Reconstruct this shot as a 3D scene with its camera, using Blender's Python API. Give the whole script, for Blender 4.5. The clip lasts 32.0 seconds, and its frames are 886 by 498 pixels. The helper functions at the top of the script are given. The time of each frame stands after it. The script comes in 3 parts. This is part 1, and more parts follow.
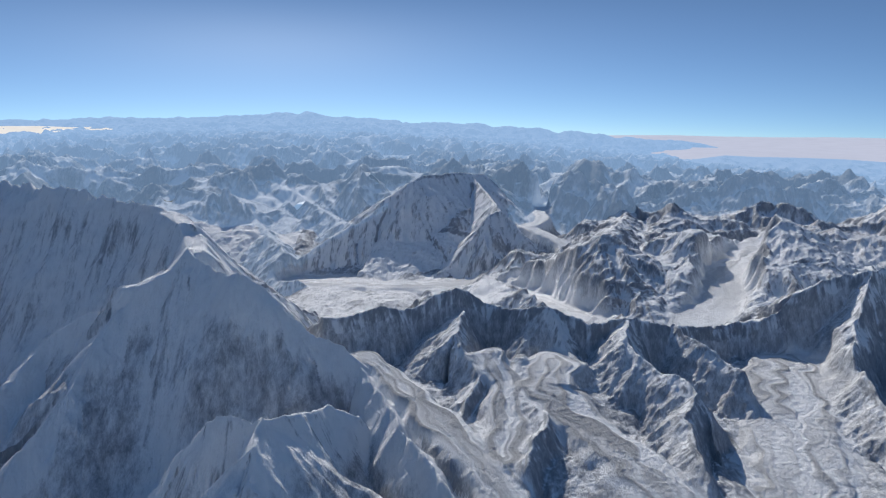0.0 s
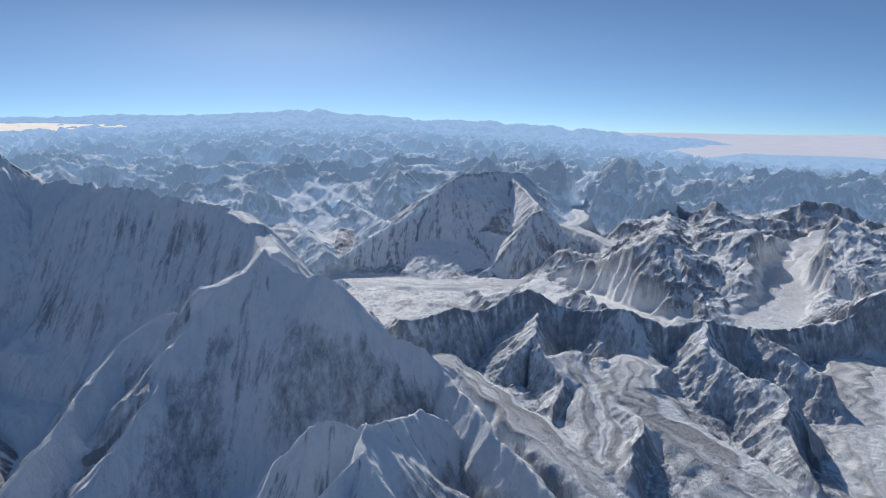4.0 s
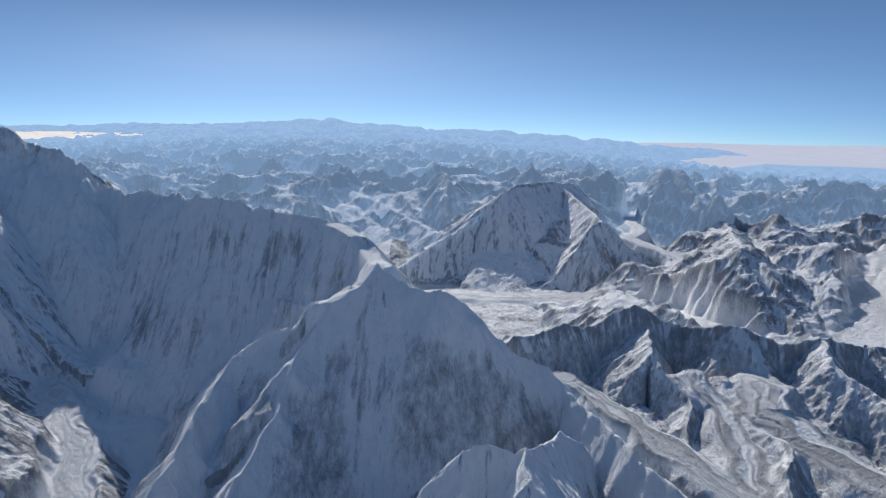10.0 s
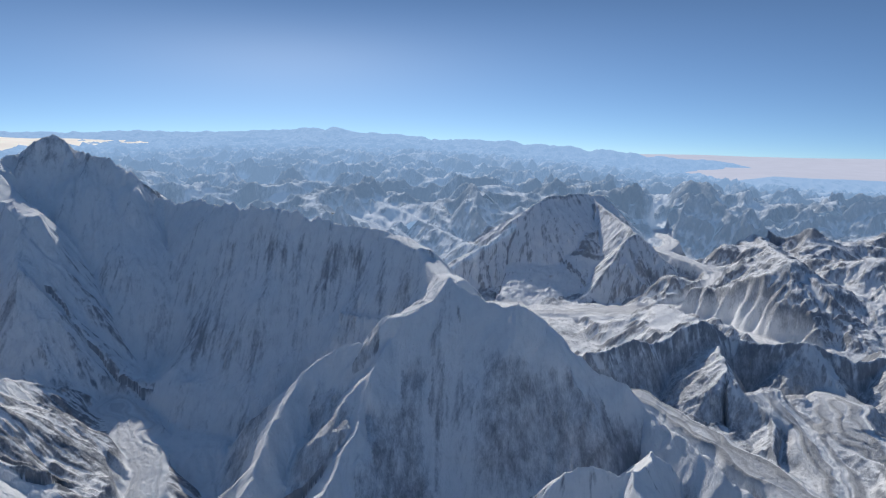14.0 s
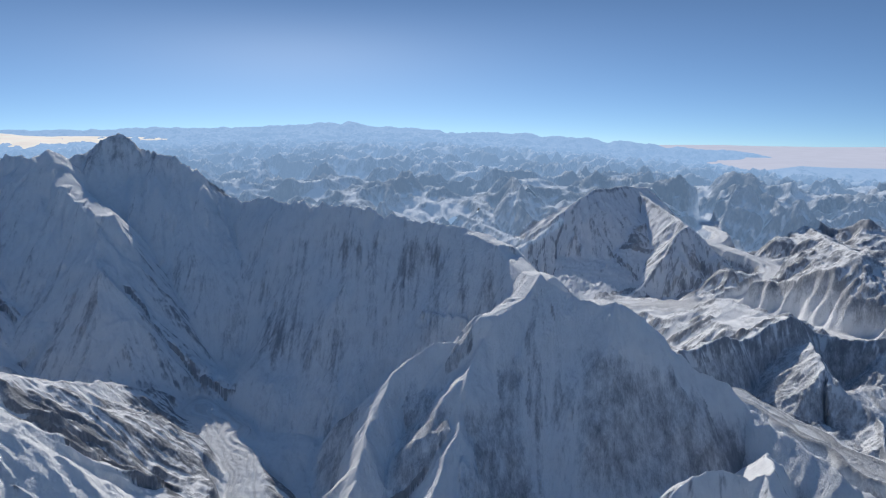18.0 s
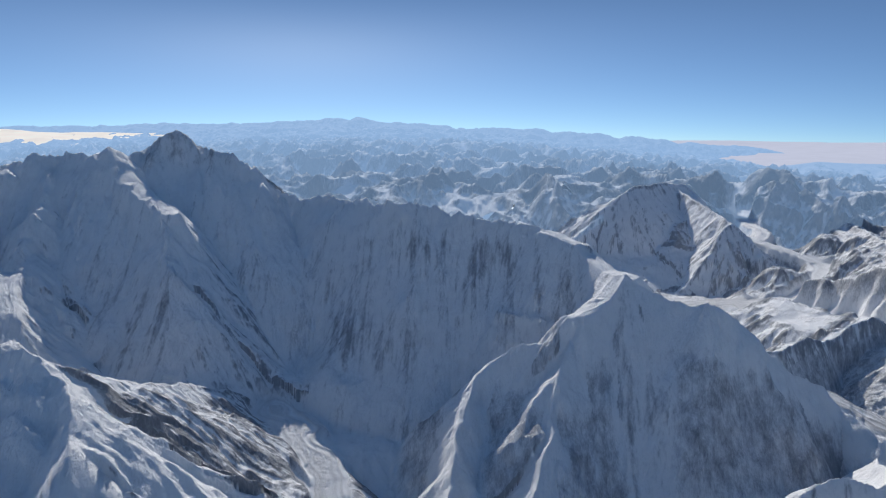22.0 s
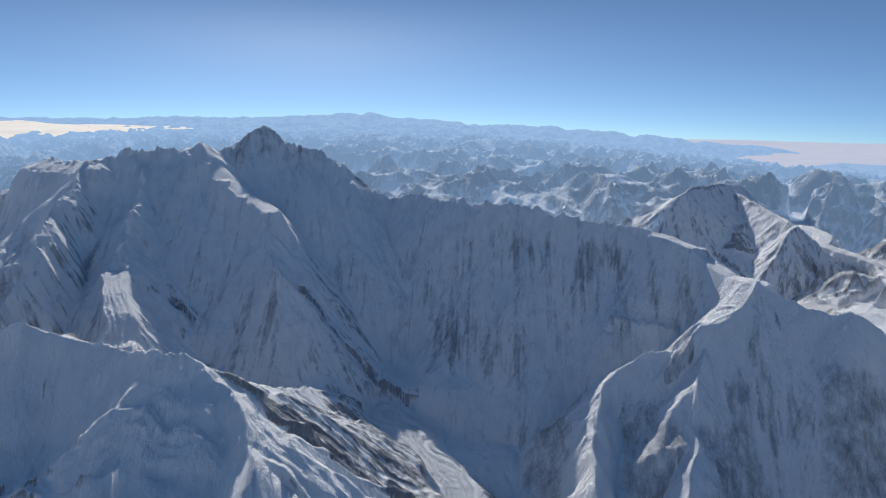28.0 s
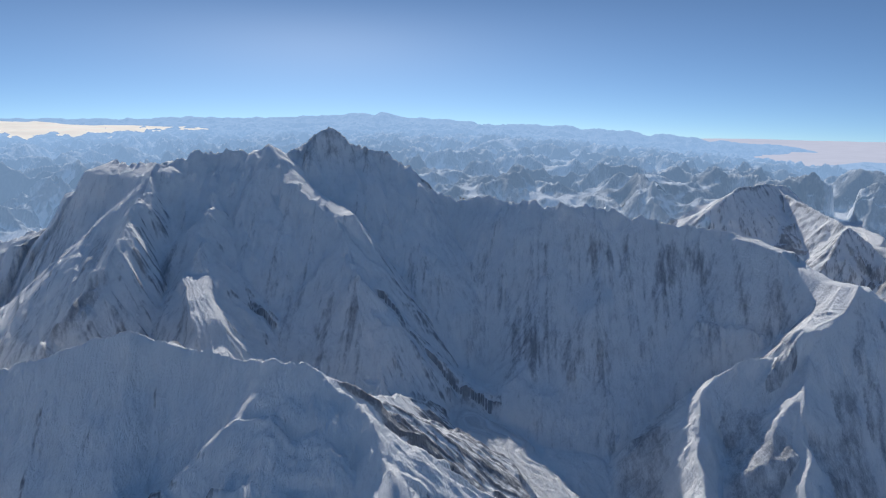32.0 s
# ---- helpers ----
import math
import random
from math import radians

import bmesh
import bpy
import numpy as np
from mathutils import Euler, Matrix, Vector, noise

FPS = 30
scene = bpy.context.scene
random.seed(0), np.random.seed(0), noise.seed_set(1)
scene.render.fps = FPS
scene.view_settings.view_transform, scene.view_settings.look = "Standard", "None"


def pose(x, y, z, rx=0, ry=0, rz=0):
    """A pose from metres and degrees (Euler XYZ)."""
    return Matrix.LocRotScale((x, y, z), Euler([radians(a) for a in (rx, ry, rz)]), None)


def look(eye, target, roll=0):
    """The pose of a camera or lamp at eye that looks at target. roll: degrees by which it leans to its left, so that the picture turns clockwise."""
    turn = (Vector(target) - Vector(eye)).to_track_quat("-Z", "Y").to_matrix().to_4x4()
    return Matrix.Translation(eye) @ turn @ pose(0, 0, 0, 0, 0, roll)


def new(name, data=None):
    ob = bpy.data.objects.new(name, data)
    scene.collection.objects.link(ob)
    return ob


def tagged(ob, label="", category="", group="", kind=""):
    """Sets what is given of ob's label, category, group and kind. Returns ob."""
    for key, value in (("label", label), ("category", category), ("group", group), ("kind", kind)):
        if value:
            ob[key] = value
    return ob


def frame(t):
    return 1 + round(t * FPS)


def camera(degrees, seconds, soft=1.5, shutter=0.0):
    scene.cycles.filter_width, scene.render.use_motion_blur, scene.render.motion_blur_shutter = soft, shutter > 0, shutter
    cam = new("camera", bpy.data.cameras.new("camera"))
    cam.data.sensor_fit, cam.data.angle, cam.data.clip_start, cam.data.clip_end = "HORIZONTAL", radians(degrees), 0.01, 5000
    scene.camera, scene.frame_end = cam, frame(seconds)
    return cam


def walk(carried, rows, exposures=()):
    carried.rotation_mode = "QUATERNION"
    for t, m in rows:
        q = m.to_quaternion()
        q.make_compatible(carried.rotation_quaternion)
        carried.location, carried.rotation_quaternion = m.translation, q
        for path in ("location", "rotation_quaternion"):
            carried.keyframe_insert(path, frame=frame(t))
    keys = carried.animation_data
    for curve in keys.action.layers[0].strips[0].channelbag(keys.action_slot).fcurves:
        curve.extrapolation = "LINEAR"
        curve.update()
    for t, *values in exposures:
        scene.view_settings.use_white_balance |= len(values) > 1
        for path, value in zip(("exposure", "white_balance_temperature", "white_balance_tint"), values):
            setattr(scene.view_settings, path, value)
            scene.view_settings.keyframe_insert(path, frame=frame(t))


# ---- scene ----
cam = camera(67.0, 32.0, soft=1.1)
METRES, EYE, TILT, LEAN, TURN = 220.0, 276.0, -13.0, -0.7, 0.0
ROWS = [
    (0.0, 0.0, 0.0, 0.0, 0.0, 0.0, -0.0),
    (0.5, -0.0156, 0.0023, 0.0008, 0.01, -0.01, -0.1),
    (1.0, -0.0311, 0.0048, 0.0013, 0.0, -0.07, -0.24),
    (1.5, -0.0468, 0.0075, 0.0019, 0.02, -0.19, -0.35),
    (2.0, -0.0623, 0.0097, 0.0026, 0.08, -0.33, -0.3),
    (2.5, -0.0779, 0.0124, 0.0035, 0.22, -0.4, -0.19),
    (3.0, -0.0936, 0.0142, 0.0043, 0.42, -0.35, -0.12),
    (3.5, -0.109, 0.0158, 0.0053, 0.56, -0.24, -0.11),
    (5.5, -0.1721, 0.0251, 0.0081, 0.55, -0.2, -0.23),
    (6.0, -0.1882, 0.0268, 0.0083, 0.58, 0.01, -0.34),
    (6.5, -0.2032, 0.0299, 0.0099, 0.62, 0.25, -0.26),
    (7.0, -0.2187, 0.0321, 0.0103, 0.54, 0.38, -0.27),
    (7.5, -0.234, 0.0341, 0.0113, 0.5, 0.41, -0.22),
    (8.0, -0.2496, 0.0369, 0.0118, 0.53, 0.45, -0.25),
    (8.5, -0.2651, 0.0393, 0.0124, 0.58, 0.47, -0.36),
    (9.0, -0.2805, 0.0421, 0.0128, 0.69, 0.46, -0.45),
    (9.5, -0.2958, 0.0435, 0.0138, 0.89, 0.51, -0.44),
    (10.0, -0.3114, 0.0467, 0.0144, 1.01, 0.54, -0.4),
    (10.5, -0.3268, 0.0487, 0.0151, 1.1, 0.53, -0.37),
    (11.0, -0.3422, 0.0509, 0.0158, 1.14, 0.52, -0.44),
    (11.5, -0.3575, 0.053, 0.0163, 1.15, 0.49, -0.54),
    (12.0, -0.3731, 0.0552, 0.017, 1.18, 0.55, -0.48),
    (12.5, -0.3885, 0.0573, 0.0177, 1.04, 0.83, -0.4),
    (13.0, -0.4034, 0.0596, 0.0186, 0.88, 1.15, -0.46),
    (13.5, -0.4187, 0.0619, 0.0196, 0.85, 1.34, -0.66),
    (14.0, -0.4341, 0.0641, 0.02, 0.87, 1.36, -0.82),
    (14.5, -0.4494, 0.0662, 0.0205, 0.95, 1.27, -0.87),
    (16.5, -0.5123, 0.0764, 0.0231, 1.44, 0.84, -0.42),
    (17.0, -0.5275, 0.0786, 0.0238, 1.54, 0.83, -0.46),
    (17.5, -0.5427, 0.0808, 0.0248, 1.74, 0.79, -0.39),
    (18.0, -0.5581, 0.0826, 0.0254, 1.95, 0.78, -0.32),
    (18.5, -0.5735, 0.0845, 0.0262, 2.07, 0.75, -0.32),
    (19.0, -0.5888, 0.0868, 0.0266, 2.08, 0.71, -0.34),
    (19.5, -0.604, 0.0888, 0.0272, 2.03, 0.6, -0.43),
    (20.0, -0.6193, 0.0911, 0.0276, 1.97, 0.51, -0.48),
    (20.5, -0.6347, 0.0928, 0.0285, 2.07, 0.45, -0.4),
    (21.0, -0.6501, 0.0947, 0.0293, 2.26, 0.39, -0.35),
    (21.5, -0.6655, 0.0965, 0.0298, 2.33, 0.37, -0.3),
    (22.0, -0.6808, 0.0987, 0.0308, 2.37, 0.41, -0.35),
    (22.5, -0.6961, 0.1005, 0.0315, 2.4, 0.41, -0.47),
    (23.0, -0.7112, 0.1022, 0.0319, 2.32, 0.33, -0.54),
    (23.5, -0.7264, 0.104, 0.0327, 2.26, 0.27, -0.43),
    (24.0, -0.7419, 0.1053, 0.0334, 2.32, 0.23, -0.38),
    (24.5, -0.7574, 0.1079, 0.0341, 2.41, 0.15, -0.49),
    (25.0, -0.7729, 0.1095, 0.0345, 2.47, 0.05, -0.68),
    (25.5, -0.7885, 0.1119, 0.0353, 2.63, 0.01, -0.88),
    (27.5, -0.8507, 0.1182, 0.0378, 2.84, -0.01, -1.02),
    (28.0, -0.8662, 0.1203, 0.0384, 2.74, 0.07, -1.07),
    (28.5, -0.8816, 0.1224, 0.0391, 2.77, 0.37, -0.82),
    (29.0, -0.8969, 0.1244, 0.0401, 3.32, 0.61, -0.53),
    (29.5, -0.9123, 0.1262, 0.0401, 3.41, 0.57, -0.7),
    (30.0, -0.9277, 0.1274, 0.0406, 3.08, 0.45, -1.0),
    (30.5, -0.9431, 0.1295, 0.0412, 2.82, 0.31, -1.28),
    (31.0, -0.9586, 0.1312, 0.0415, 2.82, 0.05, -1.25),
    (31.5, -0.974, 0.1336, 0.0426, 3.26, -0.11, -1.04),
    (32.0, -0.9894, 0.135, 0.0432, 3.5, 0.03, -1.04),
]
walk(cam, [(t, pose(0, 0, EYE, TILT, LEAN, TURN) @ pose(METRES * x, METRES * y, METRES * z, 90 + pitch, roll, yaw)) for t, x, y, z, yaw, pitch, roll in ROWS])
NEAR_COLS, NEAR_ROWS = 1400, (20, 520, 260)
FAR_COLS, FAR_ROWS = 820, 540

# ---- sky, sun ----
SUN_AZ, SUN_EL = -14.0, 33.0          # degrees left of straight ahead (+y) is minus; height over the horizon
world = bpy.data.worlds.new("sky")
scene.world = world
world.use_nodes = True
wn = world.node_tree.nodes
wl = world.node_tree.links
sky = wn.new("ShaderNodeTexSky")
sky.sky_type = 'NISHITA'
sky.sun_disc = False
sky.sun_elevation = radians(SUN_EL)
sky.sun_rotation = radians(SUN_AZ)
sky.altitude = 1500.0
sky.air_density = 1.5
sky.dust_density = 0.3
sky.ozone_density = 3.0
wn["Background"].inputs["Strength"].default_value = 0.06
# seen from high in the air the horizon lies a little under eye level
lift = wn.new("ShaderNodeVectorMath")
lift.operation = 'MULTIPLY_ADD'
lift.inputs[1].default_value = (1, 1, 3.5)
lift.inputs[2].default_value = (0, 0, 0.3)
wl.new(wn.new("ShaderNodeTexCoord").outputs["Generated"], lift.inputs[0])
wl.new(lift.outputs[0], sky.inputs["Vector"])
tint = wn.new("ShaderNodeMix")
tint.data_type, tint.blend_type = 'RGBA', 'MULTIPLY'
tint.inputs[0].default_value = 1.0
tint.inputs[7].default_value = (0.95, 1.105, 1.225, 1)
wl.new(sky.outputs[0], tint.inputs[6])
wl.new(tint.outputs[2], wn["Background"].inputs["Color"])
sun_data = bpy.data.lights.new("sun", "SUN")
sun_data.energy = 2.4
sun_data.angle = radians(0.53)
sun_data.color = (1.0, 0.96, 0.91)
sun = new("sun", sun_data)
a, e = radians(SUN_AZ), radians(SUN_EL)
sun_dir = Vector((math.sin(a) * math.cos(e), math.cos(a) * math.cos(e), math.sin(e)))
sun.matrix_world = look(sun_dir * 900, (0, 0, 0))
scene.view_settings.exposure = 0.58


# ---- materials ----
def nodes_of(name):
    m = bpy.data.materials.new(name)
    m.use_nodes = True
    return m, m.node_tree.nodes, m.node_tree.links


def noise_node(n, l, coord, scale, detail=6.0, rough=0.6, dist=0.0):
    t = n.new("ShaderNodeTexNoise")
    t.inputs["Scale"].default_value = scale
    t.inputs["Detail"].default_value = detail
    t.inputs["Roughness"].default_value = rough
    t.inputs["Distortion"].default_value = dist
    l.new(coord, t.inputs["Vector"])
    return t.outputs["Fac"]


def ramp(n, l, fac, stops):
    r = n.new("ShaderNodeValToRGB")
    els = r.color_ramp.elements
    els[0].position, els[0].color = stops[0][0], (*stops[0][1], 1)
    els[1].position, els[1].color = stops[-1][0], (*stops[-1][1], 1)
    for p, c in stops[1:-1]:
        q = els.new(p)
        q.color = (*c, 1)
    l.new(fac, r.inputs["Fac"])
    return r.outputs["Color"]


def mix(n, l, fac, a, b):
    m = n.new("ShaderNodeMix")
    m.data_type = 'RGBA'
    l.new(fac, m.inputs[0])
    l.new(a, m.inputs[6])
    l.new(b, m.inputs[7])
    return m.outputs[2]


def maths(n, l, op, a, b):
    m = n.new("ShaderNodeMath")
    m.operation = op
    for i, v in enumerate((a, b)):
        if isinstance(v, (int, float)):
            m.inputs[i].default_value = v
        else:
            l.new(v, m.inputs[i])
    return m.outputs[0]


def alpine(name, fine, rock_tone, haze=None):
    """Snow on rock; the mesh says how much snow lies and how dirty the ice is. fine: size of the grain in metres. haze:
    colour, start and reach of haze mixed in as glow.
    """
    m, n, l = nodes_of(name)
    bsdf = n["Principled BSDF"]
    co = n.new("ShaderNodeTexCoord").outputs["Object"]
    snow = n.new("ShaderNodeAttribute")
    snow.attribute_name = "snow"
    grime = n.new("ShaderNodeAttribute")
    grime.attribute_name = "grime"
    big = noise_node(n, l, co, 0.35 / fine, 5, 0.6)
    squash = n.new("ShaderNodeVectorMath")
    squash.operation = 'MULTIPLY'
    squash.inputs[1].default_value = (1.0, 0.55, 0.3)
    l.new(co, squash.inputs[0])
    mid = noise_node(n, l, squash.outputs[0], 1.1 / fine, 7, 0.66, 0.4)
    small = noise_node(n, l, squash.outputs[0], 5.0 / fine, 5, 0.7)
    rock = ramp(n, l, mid, [(0.3, tuple(v * 0.55 for v in rock_tone)), (0.52, rock_tone), (0.72, tuple(v * 1.5 for v in rock_tone))])
    # snow-dusted rock, lifted and cooled so some haze sits in its colour
    dusted_hazed = ramp(n, l, mid, [(0.28, (0.29, 0.305, 0.33)), (0.52, (0.37, 0.385, 0.41)), (0.75, (0.48, 0.49, 0.51))])
    dust_haze = n.new("ShaderNodeAttribute")
    dust_haze.attribute_name = "dust_haze"
    rock = mix(n, l, dust_haze.outputs["Fac"], rock, dusted_hazed)
    pale = maths(n, l, 'ADD', maths(n, l, 'MULTIPLY', big, 0.45), maths(n, l, 'MULTIPLY', mid, 0.55))
    white = ramp(n, l, pale, [(0.3, (0.79, 0.80, 0.815)), (0.5, (0.915, 0.92, 0.925)), (0.68, (0.96, 0.96, 0.96))])
    dirty = ramp(n, l, small, [(0.3, (0.20, 0.20, 0.20)), (0.7, (0.46, 0.46, 0.465))])
    wob = maths(n, l, 'MULTIPLY', maths(n, l, 'SUBTRACT', mid, 0.5), 1.2)
    wob2 = maths(n, l, 'MULTIPLY', maths(n, l, 'SUBTRACT', small, 0.5), 0.9)
    cover = maths(n, l, 'ADD', maths(n, l, 'ADD', snow.outputs["Fac"], wob), wob2)
    cover = n_clamp(n, l, cover, -0.1, 0.9)
    icy = mix(n, l, grime.outputs["Fac"], white, dirty)
    l.new(mix(n, l, cover, rock, icy), bsdf.inputs["Base Color"])
    bsdf.inputs["Roughness"].default_value = 0.8
    bsdf.inputs["Specular IOR Level"].default_value = 0.2
    bump = n.new("ShaderNodeBump")
    bump.inputs["Strength"].default_value = 0.65
    bump.inputs["Distance"].default_value = 1.0 * fine
    l.new(maths(n, l, 'ADD', mid, maths(n, l, 'MULTIPLY', small, 0.7)), bump.inputs["Height"])
    l.new(bump.outputs["Normal"], bsdf.inputs["Normal"])
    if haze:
        # far ranges: haze painted in as blue glow that grows with distance
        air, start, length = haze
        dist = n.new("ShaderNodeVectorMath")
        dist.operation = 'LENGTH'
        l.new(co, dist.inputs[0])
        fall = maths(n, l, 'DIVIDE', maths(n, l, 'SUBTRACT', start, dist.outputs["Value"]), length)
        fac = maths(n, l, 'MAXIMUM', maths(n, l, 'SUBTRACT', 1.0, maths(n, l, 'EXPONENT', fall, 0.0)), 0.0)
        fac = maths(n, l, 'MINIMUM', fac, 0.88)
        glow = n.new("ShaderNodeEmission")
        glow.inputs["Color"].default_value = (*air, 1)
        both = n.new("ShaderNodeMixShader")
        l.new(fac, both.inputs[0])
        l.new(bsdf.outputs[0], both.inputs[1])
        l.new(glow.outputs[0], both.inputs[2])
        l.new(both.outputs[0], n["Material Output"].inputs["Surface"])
    return m


def n_clamp(n, l, v, lo, hi):
    r = n.new("ShaderNodeMapRange")
    r.interpolation_type = 'SMOOTHSTEP'
    r.inputs["From Min"].default_value = lo
    r.inputs["From Max"].default_value = hi
    l.new(v, r.inputs["Value"])
    return r.outputs["Result"]


ROCK = (0.175, 0.178, 0.19)
MAT_NEAR = alpine("snow_on_rock", 2.6, ROCK)
MAT_MID = alpine("snow_on_rock_mid", 9.0, ROCK)
MAT_FAR = alpine("hazed_ranges", 9.0, (0.12, 0.122, 0.13), ((0.205, 0.33, 0.525), 330.0, 1050.0))


def cloud_material(name, col, em):
    m, n, l = nodes_of(name)
    bsdf = n["Principled BSDF"]
    co = n.new("ShaderNodeTexCoord").outputs["Object"]
    f = noise_node(n, l, co, 0.01, 6, 0.55)
    l.new(ramp(n, l, f, [(0.3, tuple(v * 0.85 for v in col)), (0.65, col)]), bsdf.inputs["Base Color"])
    bsdf.inputs["Roughness"].default_value = 1.0
    bsdf.inputs["Specular IOR Level"].default_value = 0.0
    # cloud and haze also glow: part of their brightness is put in as emission
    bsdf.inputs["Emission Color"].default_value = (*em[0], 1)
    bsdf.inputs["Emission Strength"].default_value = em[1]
    return m


MAT_CLOUD = cloud_material("backdrop_cloud", (0.85, 0.79, 0.70), ((0.95, 0.87, 0.76), 0.22))
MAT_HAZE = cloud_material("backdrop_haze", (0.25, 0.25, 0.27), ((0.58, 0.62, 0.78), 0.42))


# ---- noise on arrays ----
rng = np.random.default_rng(7)
PERM = rng.permutation(256).astype(np.int32)
PERM = np.concatenate([PERM, PERM])
GA = (rng.random(256) * 2 * np.pi).astype(np.float32)
GX, GY = np.cos(GA), np.sin(GA)


def perlin(x, y):
    xf, yf = np.floor(x), np.floor(y)
    xi, yi = xf.astype(np.int32) & 255, yf.astype(np.int32) & 255
    fx, fy = (x - xf).astype(np.float32), (y - yf).astype(np.float32)
    u, v = fx * fx * fx * (fx * (fx * 6 - 15) + 10), fy * fy * fy * (fy * (fy * 6 - 15) + 10)
    p0, p1 = PERM[xi], PERM[xi + 1]
    h00, h01, h10, h11 = PERM[p0 + yi], PERM[p0 + yi + 1], PERM[p1 + yi], PERM[p1 + yi + 1]
    g00 = GX[h00] * fx + GY[h00] * fy
    g10 = GX[h10] * (fx - 1) + GY[h10] * fy
    g01 = GX[h01] * fx + GY[h01] * (fy - 1)
    g11 = GX[h11] * (fx - 1) + GY[h11] * (fy - 1)
    return 1.4 * ((g00 * (1 - u) + g10 * u) * (1 - v) + (g01 * (1 - u) + g11 * u) * v)


def fbm(x, y, octaves, gain=0.5):
    out, amp = 0, 1.0
    for i in range(octaves):
        out = out + amp * perlin(x + 17.3 * i, y - 9.1 * i)
        x, y, amp = x * 2.03, y * 2.03, amp * gain
    return out


def ridged(x, y, octaves, gain=0.5, power=2.0):
    """Sharp crests, smooth valleys, 0 to about 1; finer crests only on the high parts."""
    out, amp, wt, total = 0, 1.0, 1.0, 0.0
    for i in range(octaves):
        s = 1 - np.abs(perlin(x + 31.7 * i, y + 11.9 * i))
        s = s ** power * wt
        out = out + amp * s
        total += amp
        wt = np.clip(s * 1.8, 0, 1)
        x, y, amp = x * 2.07, y * 2.07, amp * gain
    return out / total


def smooth(v, lo, hi):
    t = np.clip((v - lo) / (hi - lo), 0, 1)
    return t * t * (3 - 2 * t)


